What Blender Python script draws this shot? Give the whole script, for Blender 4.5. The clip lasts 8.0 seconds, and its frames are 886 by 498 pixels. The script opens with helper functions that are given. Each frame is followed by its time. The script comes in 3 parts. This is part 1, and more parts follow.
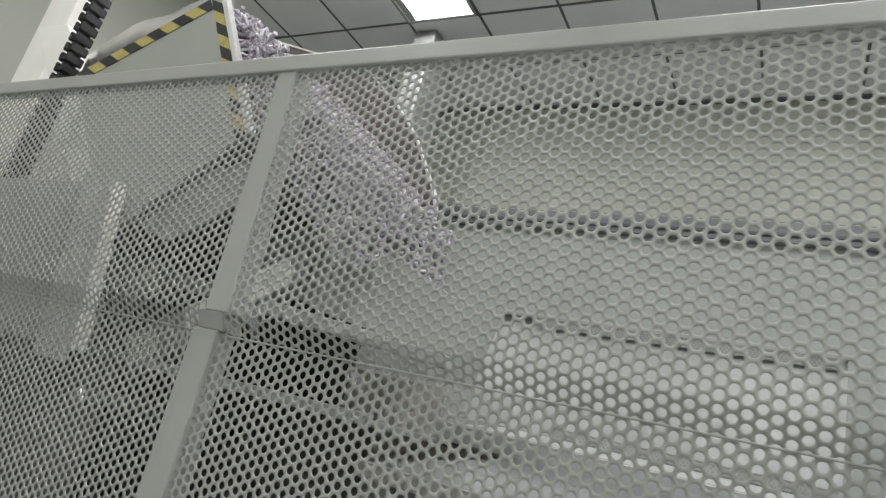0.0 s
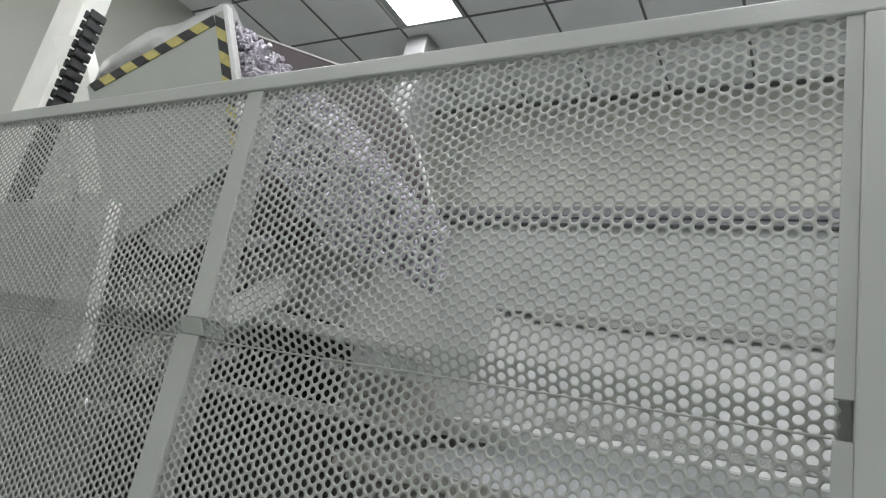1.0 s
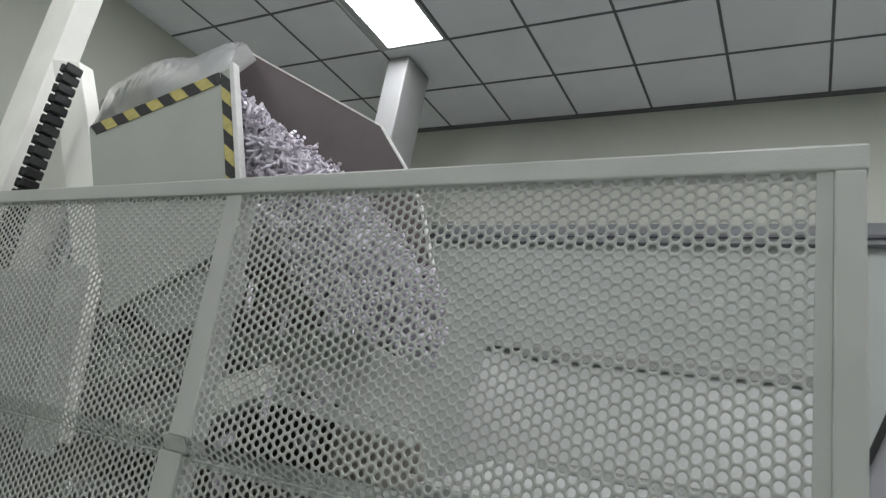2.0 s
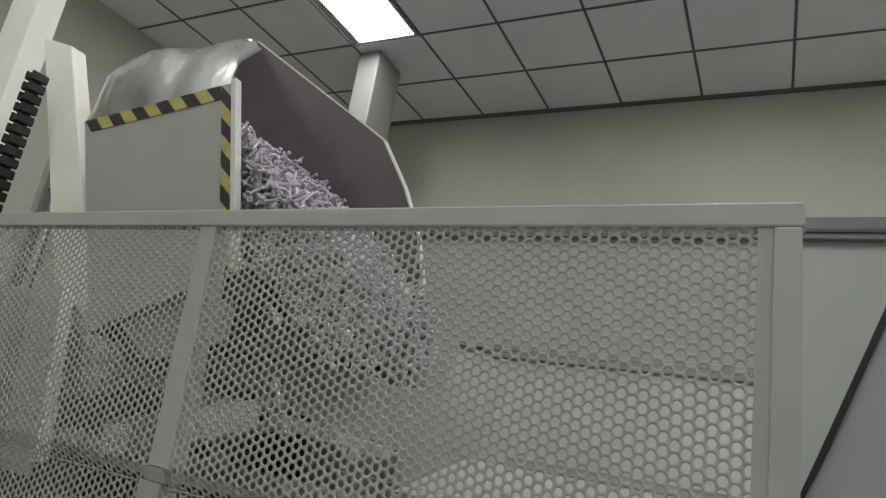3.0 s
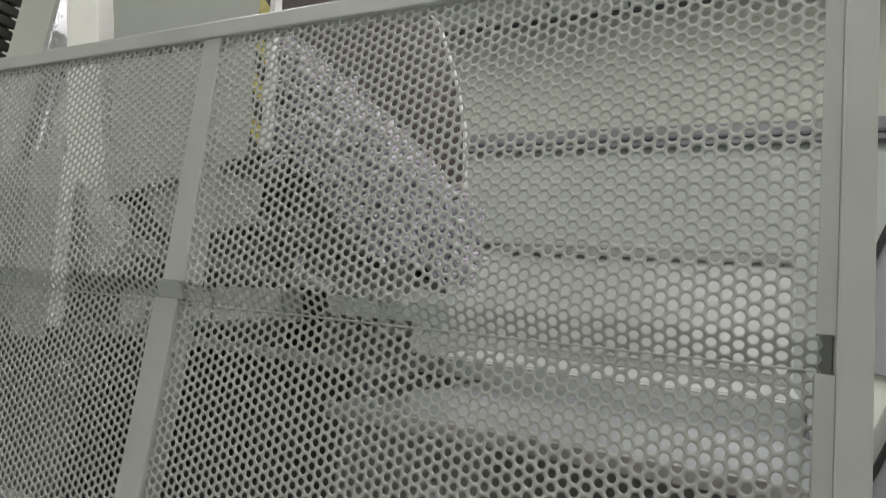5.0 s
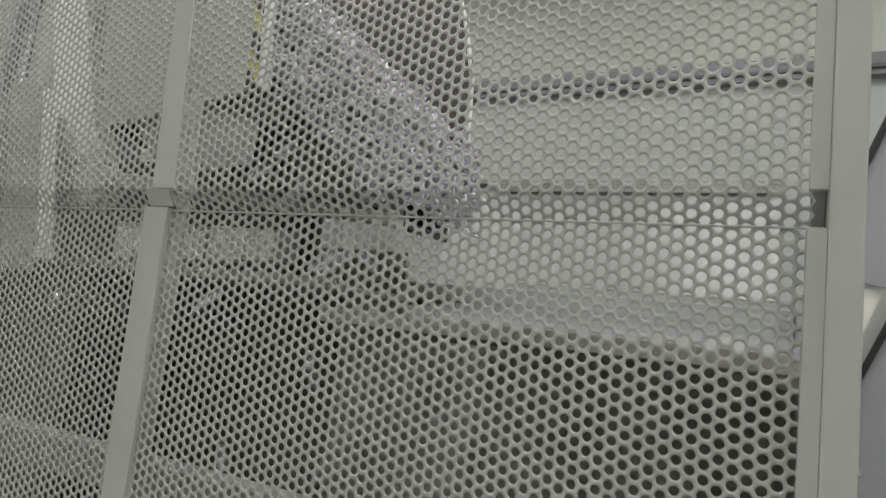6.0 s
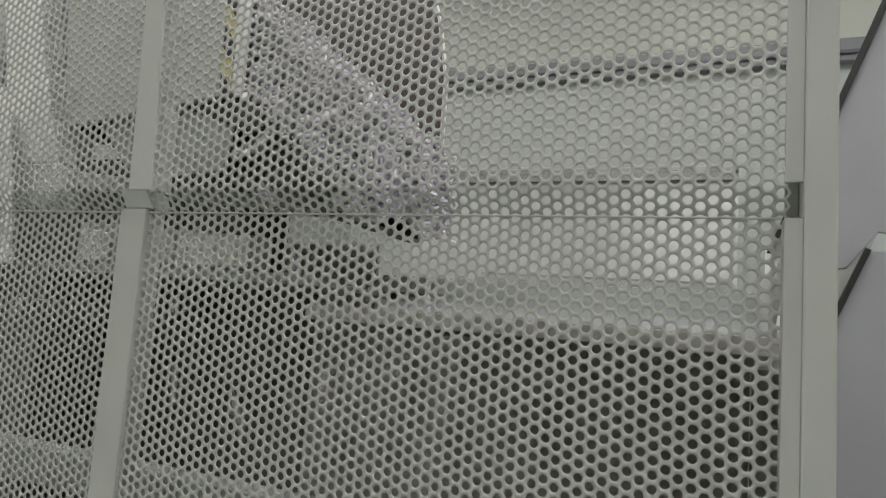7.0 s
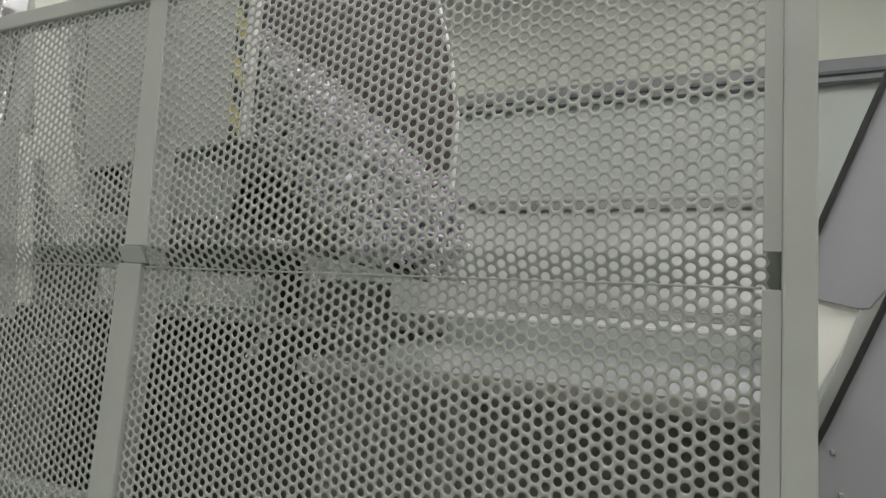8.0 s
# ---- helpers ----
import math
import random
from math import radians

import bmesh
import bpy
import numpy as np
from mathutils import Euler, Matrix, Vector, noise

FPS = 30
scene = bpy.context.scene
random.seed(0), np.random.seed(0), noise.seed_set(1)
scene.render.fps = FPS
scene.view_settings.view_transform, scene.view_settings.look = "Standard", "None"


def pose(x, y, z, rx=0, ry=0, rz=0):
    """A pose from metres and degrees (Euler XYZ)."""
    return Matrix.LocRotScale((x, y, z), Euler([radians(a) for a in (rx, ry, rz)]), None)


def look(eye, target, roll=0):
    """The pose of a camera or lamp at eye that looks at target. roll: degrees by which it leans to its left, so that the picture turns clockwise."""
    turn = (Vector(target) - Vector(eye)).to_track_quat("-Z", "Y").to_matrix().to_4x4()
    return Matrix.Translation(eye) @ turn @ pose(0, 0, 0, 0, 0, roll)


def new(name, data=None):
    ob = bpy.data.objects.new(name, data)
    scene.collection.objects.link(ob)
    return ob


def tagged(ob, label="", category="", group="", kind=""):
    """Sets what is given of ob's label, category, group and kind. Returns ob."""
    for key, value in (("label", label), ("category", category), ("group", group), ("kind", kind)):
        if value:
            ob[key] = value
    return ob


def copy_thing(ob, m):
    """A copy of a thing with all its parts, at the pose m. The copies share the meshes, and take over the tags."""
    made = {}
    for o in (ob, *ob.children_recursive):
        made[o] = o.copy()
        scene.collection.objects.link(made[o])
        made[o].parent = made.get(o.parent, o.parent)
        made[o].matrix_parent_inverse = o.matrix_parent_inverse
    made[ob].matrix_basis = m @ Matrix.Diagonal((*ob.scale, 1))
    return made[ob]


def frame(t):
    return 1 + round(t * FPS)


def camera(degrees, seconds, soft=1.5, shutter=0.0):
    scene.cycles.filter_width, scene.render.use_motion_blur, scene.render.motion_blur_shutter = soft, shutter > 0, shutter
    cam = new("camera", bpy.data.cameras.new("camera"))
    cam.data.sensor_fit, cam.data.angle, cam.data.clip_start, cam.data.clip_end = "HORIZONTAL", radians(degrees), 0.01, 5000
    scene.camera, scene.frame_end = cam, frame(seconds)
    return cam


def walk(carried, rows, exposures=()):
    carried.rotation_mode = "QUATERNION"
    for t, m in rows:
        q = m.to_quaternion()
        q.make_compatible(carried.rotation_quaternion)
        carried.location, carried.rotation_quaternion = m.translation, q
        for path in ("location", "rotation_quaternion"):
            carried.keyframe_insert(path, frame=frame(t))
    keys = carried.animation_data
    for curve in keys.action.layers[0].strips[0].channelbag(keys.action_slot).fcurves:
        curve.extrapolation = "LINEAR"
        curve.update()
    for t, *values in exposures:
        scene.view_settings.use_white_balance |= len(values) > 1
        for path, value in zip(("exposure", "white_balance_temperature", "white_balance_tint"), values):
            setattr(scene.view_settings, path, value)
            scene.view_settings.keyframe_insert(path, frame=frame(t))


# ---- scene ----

# ---------------------------------------------------------------- camera
def aim(x, y, z, yaw, pitch, roll):
    a, b = radians(yaw), radians(pitch)
    d = Vector((-math.sin(a) * math.cos(b), math.cos(a) * math.cos(b), math.sin(b)))
    return look((x, y, z), Vector((x, y, z)) + d, roll)


cam = camera(68.64, 8.0, soft=1.25, shutter=0.4)
PATH = [
    (0.0, aim(1.606, -0.809, 0.872, 31.15, 16.40, 14.73)),
    (0.5, aim(1.681, -0.826, 0.878, 31.71, 16.17, 13.28)),
    (1.0, aim(1.705, -0.828, 0.870, 32.18, 16.19, 12.20)),
    (1.5, aim(1.701, -0.846, 0.946, 32.16, 16.45, 11.26)),
    (3.0, aim(1.733, -0.934, 1.092, 28.47, 15.47, 9.38)),
    (3.5, aim(1.715, -0.929, 1.035, 28.26, 15.06, 9.09)),
    (4.0, aim(1.703, -0.911, 0.954, 28.14, 14.15, 8.82)),
    (4.5, aim(1.678, -0.876, 0.924, 27.81, 12.32, 8.39)),
    (5.0, aim(1.681, -0.839, 0.895, 27.94, 10.58, 8.04)),
    (6.5, aim(1.678, -0.820, 0.792, 24.77, 6.51, 5.39)),
    (7.0, aim(1.650, -0.852, 0.812, 22.67, 6.72, 4.60)),
    (7.5, aim(1.669, -0.838, 0.842, 23.75, 6.97, 4.74)),
    (8.0, aim(1.707, -0.824, 0.870, 26.05, 7.96, 4.66)),
]
walk(cam, PATH, exposures=[(0.0, 0.48, 6300, 12), (1.0, 0.51, 6080, 12), (1.5, 0.48, 6000, 12), (3.0, -0.09, 6400, 11), (4.0, 0.05, 6500, 10), (4.5, 0.10, 6450, 10), (5.0, 0.38, 6400, 11), (6.5, 0.48, 6400, 12), (8.0, 0.39, 6450, 10)])

# ---------------------------------------------------------------- world and lamps
CEIL = 3.8
world = bpy.data.worlds.new("world")
scene.world = world
world.use_nodes = True
world.node_tree.nodes["Background"].inputs[0].default_value = (0.8, 0.85, 0.9, 1)
world.node_tree.nodes["Background"].inputs[1].default_value = 0.0


def lamp_light(x, y, power):
    d = bpy.data.lights.new("panel_light", "AREA")
    d.shape, d.size, d.size_y, d.energy, d.color = "RECTANGLE", 0.5, 1.1, power, (1.0, 0.985, 0.95)
    o = new("panel_light", d)
    o.matrix_world = pose(x, y, CEIL - 0.045)
    return o


# ---------------------------------------------------------------- materials
def nodes(name):
    m = bpy.data.materials.new(name)
    m.use_nodes = True
    return m, m.node_tree.nodes, m.node_tree.links, m.node_tree.nodes["Principled BSDF"]


def painted(name, color, rough=0.45, metal=0.0, vary=0.10, scale=9.0, fine=260.0, bump=0.04, dirt=None, spec=0.5):
    """Paint or bare material with cloudy variation, fine grain and light relief."""
    m, n, l, b = nodes(name)
    co = n.new("ShaderNodeTexCoord")
    a, g = n.new("ShaderNodeTexNoise"), n.new("ShaderNodeTexNoise")
    a.inputs["Scale"].default_value, g.inputs["Scale"].default_value = scale, fine
    a.inputs["Detail"].default_value = 6
    for q in (a, g):
        l.new(co.outputs["Object"], q.inputs["Vector"])
    mix = n.new("ShaderNodeMix")
    mix.data_type = "RGBA"
    k = dirt or tuple(c * (1 - 2.2 * vary) for c in color)
    mix.inputs[6].default_value, mix.inputs[7].default_value = (*color, 1), (*k, 1)
    ramp = n.new("ShaderNodeMapRange")
    ramp.inputs[1].default_value, ramp.inputs[2].default_value = 0.42, 0.78
    l.new(a.outputs[0], ramp.inputs[0])
    l.new(ramp.outputs[0], mix.inputs[0])
    l.new(mix.outputs[2], b.inputs["Base Color"])
    r = n.new("ShaderNodeMapRange")
    r.inputs[3].default_value, r.inputs[4].default_value = max(0.02, rough - 0.1), min(1, rough + 0.12)
    l.new(a.outputs[0], r.inputs[0])
    l.new(r.outputs[0], b.inputs["Roughness"])
    bu = n.new("ShaderNodeBump")
    bu.inputs["Strength"].default_value, bu.inputs["Distance"].default_value = bump * 4, 0.001
    l.new(g.outputs[0], bu.inputs["Height"])
    l.new(bu.outputs[0], b.inputs["Normal"])
    b.inputs["Metallic"].default_value = metal
    b.inputs["Specular IOR Level"].default_value = spec
    return m


def clear_plastic(name, tint, haze, clear=0.5, gloss=0.5, rough=0.06):
    """Clear plastic with a slight haze: light passes, glancing faces and rims shine."""
    m = bpy.data.materials.new(name)
    m.use_nodes = True
    n, l = m.node_tree.nodes, m.node_tree.links
    n.remove(n["Principled BSDF"])
    t, d, g = n.new("ShaderNodeBsdfTransparent"), n.new("ShaderNodeBsdfTranslucent"), n.new("ShaderNodeBsdfGlossy")
    e, mx, my, mz, lw = n.new("ShaderNodeBsdfDiffuse"), n.new("ShaderNodeMixShader"), n.new("ShaderNodeMixShader"), n.new("ShaderNodeMixShader"), n.new("ShaderNodeLayerWeight")
    t.inputs[0].default_value = (*tint, 1)
    d.inputs[0].default_value = e.inputs[0].default_value = (*haze, 1)
    g.inputs["Roughness"].default_value = rough
    lw.inputs[0].default_value = gloss
    mx.inputs[0].default_value, my.inputs[0].default_value = 0.6, clear
    l.new(d.outputs[0], mx.inputs[1])
    l.new(e.outputs[0], mx.inputs[2])
    l.new(mx.outputs[0], my.inputs[1])
    l.new(t.outputs[0], my.inputs[2])
    l.new(lw.outputs["Fresnel"], mz.inputs[0])
    l.new(my.outputs[0], mz.inputs[1])
    l.new(g.outputs[0], mz.inputs[2])
    l.new(mz.outputs[0], n["Material Output"].inputs[0])
    return m


def glowing(name, color, strength):
    m, n, l, b = nodes(name)
    b.inputs["Emission Color"].default_value = (*color, 1)
    b.inputs["Emission Strength"].default_value = strength
    return m


SHEET = painted("white_powder_coat", (0.418, 0.426, 0.394), 0.42, vary=0.05, scale=5)
FRAME = painted("frame_paint", (0.443, 0.451, 0.418), 0.38, vary=0.05, scale=7)
WHITE = painted("white_sheet_metal", (0.405, 0.415, 0.398), 0.35, vary=0.05, scale=3)
CREAM = painted("cream_paint", (0.90, 0.89, 0.82), 0.4, vary=0.05, scale=4)
BINGREY = painted("bin_side_paint", (0.385, 0.402, 0.361), 0.4, vary=0.04, scale=4)
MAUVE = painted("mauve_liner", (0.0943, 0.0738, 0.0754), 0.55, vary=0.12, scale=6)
GREY = painted("machine_grey", (0.34, 0.35, 0.33), 0.5, vary=0.1, scale=6)
DARK = painted("dark_interior", (0.43, 0.41, 0.37), 0.6, vary=0.2, scale=8)
STEEL = painted("brushed_steel", (0.55, 0.55, 0.56), 0.28, metal=1.0, vary=0.1, scale=12)
BLACK = painted("black_plastic", (0.018, 0.018, 0.018), 0.35, vary=0.2, scale=30)
YELLOW = painted("tape_yellow", (0.492, 0.426, 0.139), 0.45, vary=0.12, scale=40)
TAPEBLACK = painted("tape_black", (0.025, 0.025, 0.027), 0.45, vary=0.15, scale=40)
TILE = painted("ceiling_tile", (0.84, 0.84, 0.86), 0.9, vary=0.05, scale=2, fine=60, bump=0.1)
TGRID = painted("ceiling_bar", (0.131, 0.131, 0.139), 0.5, vary=0.05)
WALLUP = painted("wall_paint_upper", (0.52, 0.53, 0.468), 0.8, vary=0.06, scale=1.2, fine=90)
WALLLOW = painted("wall_paint_lower", (0.403, 0.426, 0.403), 0.6, vary=0.04, scale=1.5, fine=90)
TRUNK = painted("trunking_grey", (0.197, 0.201, 0.209), 0.5, vary=0.08, scale=6)
FLOORM = painted("epoxy_floor", (0.37, 0.40, 0.38), 0.3, vary=0.1, scale=2)
CLEAR = clear_plastic("clear_parts_plastic", (0.95, 0.93, 0.98), (0.97, 0.90, 1.0), 0.06, 0.58, 0.03)
FILM = clear_plastic("clear_film", (0.92, 0.92, 0.94), (0.80, 0.80, 0.79), 0.34, 0.06, 0.24)
CHUTE = painted("chute_paint", (0.307, 0.324, 0.303), 0.5, vary=0.06, scale=3)
# darker copy of DARK, with the shade under the shelf in its colour
DIMSHADE = painted("under_shelf_shade", (0.17, 0.162, 0.145), 0.6, vary=0.2, scale=8)
# near-black brown that paints in the shade inside the machine
INNERSHADE = painted("inner_shade_brown", (0.055, 0.05, 0.045), 0.6, vary=0.2, scale=8)
EDGE = painted("cut_board_edge", (0.656, 0.648, 0.623), 0.6, vary=0.05, scale=60)
GLOW = glowing("lamp_diffuser", (1.0, 0.98, 0.95), 6.0)


# ---------------------------------------------------------------- mesh helpers
def finish(name, verts, faces, mat, parent=None, label="", smooth=False):
    me = bpy.data.meshes.new(name)
    me.from_pydata([tuple(v) for v in verts], [], faces)
    me.materials.append(mat)
    if smooth:
        me.polygons.foreach_set("use_smooth", [True] * len(me.polygons))
    me.update()
    o = new(name, me)
    if parent:
        o.parent = parent
    if label:
        o["label"] = label
    return o


def part(name, bm, mat, parent=None, label="", smooth=False):
    me = bpy.data.meshes.new(name)
    bmesh.ops.recalc_face_normals(bm, faces=bm.faces)
    bm.to_mesh(me)
    bm.free()
    me.materials.append(mat)
    if smooth:
        me.polygons.foreach_set("use_smooth", [True] * len(me.polygons))
    o = new(name, me)
    if parent:
        o.parent = parent
    if label:
        o["label"] = label
    return o


def box(x0, x1, y0, y1, z0, z1, bevel=0.002, bm=None):
    b = bm or bmesh.new()
    r = bmesh.ops.create_cube(b, size=1, matrix=Matrix.Translation(((x0 + x1) / 2, (y0 + y1) / 2, (z0 + z1) / 2)) @ Matrix.Diagonal((x1 - x0, y1 - y0, z1 - z0, 1)))
    if bevel:
        es = list({e for v in r["verts"] for e in v.link_edges})
        bmesh.ops.bevel(b, geom=es, offset=bevel, segments=2, affect="EDGES", profile=0.5)
    return b


def slab(poly, y0, y1, bevel=0.002):
    """A plate with the outline poly, in x and z, from y0 to y1."""
    b = bmesh.new()
    f = b.faces.new([b.verts.new((x, y0, z)) for x, z in poly])
    g = bmesh.ops.extrude_face_region(b, geom=[f])
    for v in g["geom"]:
        if isinstance(v, bmesh.types.BMVert):
            v.co.y = y1
    if bevel:
        bmesh.ops.bevel(b, geom=list(b.edges), offset=bevel, segments=2, affect="EDGES", profile=0.5)
    return b


def profile_x(poly, x0, x1, bevel=0.0015):
    """A bar with the outline poly, in y and z, from x0 to x1."""
    b = bmesh.new()
    f = b.faces.new([b.verts.new((x0, y, z)) for y, z in poly])
    g = bmesh.ops.extrude_face_region(b, geom=[f])
    for v in g["geom"]:
        if isinstance(v, bmesh.types.BMVert):
            v.co.x = x1
    if bevel:
        bmesh.ops.bevel(b, geom=list(b.edges), offset=bevel, segments=2, affect="EDGES", profile=0.5)
    return b


def empty(name, label, category, group="", kind=""):
    return tagged(new(name), label, category, group, kind)


# ---------------------------------------------------------------- room
def room():
    x0, x1, y0, y1 = -2.9, 5.2, -4.0, 3.73
    o = part("floor", box(x0 - .2, x1 + .2, y0 - .2, y1 + .2, -0.1, 0, 0), FLOORM)
    tagged(o, "grey-green epoxy factory floor", "floor", kind="structure")
    lower = part("wall_north", box(x0, x1, y1, y1 + 0.15, 0, 2.66, 0), WALLLOW)
    tagged(lower, "white painted lower back wall under grey trunking", "wall", kind="structure")
    up = part("wall_north_upper", box(x0, x1, y1, y1 + 0.15, 2.66, CEIL, 0), WALLUP)
    tagged(up, "olive-grey painted upper back wall", "wall", kind="structure")
    for nm, b in (("wall_west", box(x0 - .15, x0, y0, y1 + .15, 0, CEIL, 0)), ("wall_east", box(x1, x1 + .15, y0, y1 + .15, 0, CEIL, 0)),
                  ("wall_south", box(x0, x1, y0 - .15, y0, 0, CEIL, 0))):
        tagged(part(nm, b, WALLUP if nm == "wall_west" else FRAME), "plain olive-grey painted factory wall", "wall", kind="structure")
    t = empty("cable_trunking", "dark grey horizontal trunking along the back wall", "trunking")
    part("channel", box(x0, x1, 3.66, 3.73, 2.66, 2.81, 0.006), TRUNK, t)
    part("cover_strip", box(x0, x1, 3.64, 3.66, 2.70, 2.725, 0.004), painted("trunking_seam", (0.0984, 0.0984, 0.115), .5), t, "dark seam of the trunking cover")


# rows at y -1.1 and -3.5 are unseen, added to light heap and guard
LAMP_TILES = [(-1.2, 1.3), (1.2, 1.3), (3.6, 1.3), (-1.2, -1.1), (1.2, -1.1), (3.6, -1.1), (-1.2, -3.5), (1.2, -3.5), (3.6, -3.5)]


def ceiling():
    """Lay-in tiles of 0.6 m on dark bars, and lamp panels of two tiles."""
    vs, fs = [], []
    taken = {(round(x, 1), round(y + k, 1)) for x, y in LAMP_TILES for k in (0, .6)}
    for i in range(-5, 9):
        for j in range(-12, 6):
            x, y = 0.6 * i, 3.1 - 0.6 * 5 + 0.6 * j
            if (round(x, 1), round(y, 1)) in taken or y >= 3.7:
                continue
            e, k = 0.009, len(vs)
            dz = random.uniform(-0.0015, 0.0015)
            vs += [(x + e, y + e, CEIL + dz), (x + .6 - e, y + e, CEIL), (x + .6 - e, y + .6 - e, CEIL - dz), (x + e, y + .6 - e, CEIL)]
            fs.append((k + 3, k + 2, k + 1, k))
    o = finish("ceiling", vs, fs, TILE)
    tagged(o, "suspended ceiling of square off-white tiles on dark bars", "ceiling", kind="structure")
    b = bmesh.new()
    box(-3.0, 5.4, -4.2, 3.9, CEIL + .012, CEIL + .03, 0, b)
    for i in range(-5, 10):
        box(.6 * i - .009, .6 * i + .009, -4.1, 3.73, CEIL - .004, CEIL + .01, 0, b)
    for j in range(-12, 7):
        y = .1 + .6 * j
        box(-2.9, 5.3, y - .009, y + .009, CEIL - .005, CEIL + .011, 0, b)
    box(-2.9, 5.3, 3.69, 3.73, CEIL - .02, CEIL, 0, b)
    o = part("ceiling_bars", b, TGRID)
    tagged(o, "dark metal grid bars of the tile ceiling", "ceiling grid", kind="structure")
    for x, y in LAMP_TILES:
        l = empty("ceiling_light", "lit white fluorescent ceiling panel with slim frame", "ceiling light", "ceiling lights")
        part("diffuser", box(x + .09, x + .565, y + .03, y + 1.17, CEIL - .012, CEIL - .004, 0), GLOW, l, "bright white diffuser")
        b = bmesh.new()
        for q in ((x + .01, x + .03, y + .01, y + 1.19), (x + .57, x + .59, y + .01, y + 1.19), (x + .03, x + .57, y + .01, y + .03), (x + .03, x + .57, y + 1.17, y + 1.19)):
            box(*q, CEIL - .02, CEIL, 0.002, b)
        box(x + .03, x + .09, y + .03, y + 1.17, CEIL - .010, CEIL - .004, 0, b)
        part("frame", b, WHITE, l)
        b = bmesh.new()
        for k in range(1, 12):
            box(x + .09, x + .565, y + .03 + .095 * k, y + .034 + .095 * k, CEIL - .020, CEIL - .0125, 0, b)
        part("louvre", b, WHITE, l, "thin white louvre blades")
        lamp_light(x + .3, y + .6, 12.5)


def room_column():
    c = empty("pipe_casing", "white boxed pipe casing from floor to ceiling", "column")
    part("casing", box(-1.19, -1.0, 2.60, 2.92, 0, CEIL - .01, .01), painted("casing_grey", (0.31, 0.31, 0.305), .5, vary=.05, scale=3), c)


# ---------------------------------------------------------------- guard of perforated sheet
PITCH, HOLE = 0.0140, 0.0050
YU, YL, ZA, ZN, ZR = -0.172, -0.153, 0.942, 0.970, 1.366
GUARD_PROFILE = [(YL, 0.30), (YL, ZA), (YU, ZN), (YU, ZR + 0.01)]


def along(profile):
    d = [0.0]
    for a, b in zip(profile, profile[1:]):
        d.append(d[-1] + math.dist(a, b))
    return np.array(d), np.array(profile)


def perforated(name, x0, x1, profile, parent, label):
    """Sheet with staggered round holes, bent along the profile; each hole is cut through."""
    d, pr = along(profile)
    col = PITCH * math.sqrt(3) / 2
    nx, nz = int((x1 - x0) / col), int(d[-1] / PITCH)
    K = 12
    ang = np.arange(K) * 2 * np.pi / K
    R = PITCH / math.sqrt(3)
    hexr = np.where(np.arange(K) % 2 == 0, R, PITCH / 2)
    outer = np.stack([np.cos(ang) * hexr, np.sin(ang) * hexr], 1)
    inner = np.stack([np.cos(ang), np.sin(ang)], 1) * HOLE
    i, j = np.meshgrid(np.arange(nx), np.arange(nz), indexing="ij")
    cx = (x0 + col * (i + .5)).ravel()
    cz = (PITCH * (j + .25 + .5 * (i % 2))).ravel()
    n = len(cx)
    cell = np.concatenate([outer, inner], 0)
    u = cx[:, None] + cell[None, :, 0]
    w = np.clip(cz[:, None] + cell[None, :, 1], 0, d[-1])
    y, z = np.interp(w, d, pr[:, 0]), np.interp(w, d, pr[:, 1])
    front = np.stack([u, y, z], -1)
    back = front[:, K:].copy()
    back[..., 1] += 0.0013
    v = np.concatenate([front, back], 1)
    base = []
    for k in range(K):
        q = (k + 1) % K
        base += [(k, q, K + q, K + k), (K + k, K + q, 2 * K + q, 2 * K + k)]
    base = np.array(base)
    faces = (base[None] + (np.arange(n) * 3 * K)[:, None, None]).reshape(-1, 4)
    v, inverse = np.unique(np.round(v.reshape(-1, 3), 6), axis=0, return_inverse=True)
    faces = inverse.reshape(-1)[faces]
    me = bpy.data.meshes.new(name)
    me.vertices.add(len(v))
    me.vertices.foreach_set("co", v.ravel())
    me.loops.add(faces.size)
    me.loops.foreach_set("vertex_index", faces.ravel().astype(np.int32))
    me.polygons.add(len(faces))
    me.polygons.foreach_set("loop_start", np.arange(0, faces.size, 4, dtype=np.int32))
    me.update(calc_edges=True)
    me.validate()
    me.materials.append(SHEET)
    o = new(name, me)
    o.parent = parent
    o["label"] = label
    return o


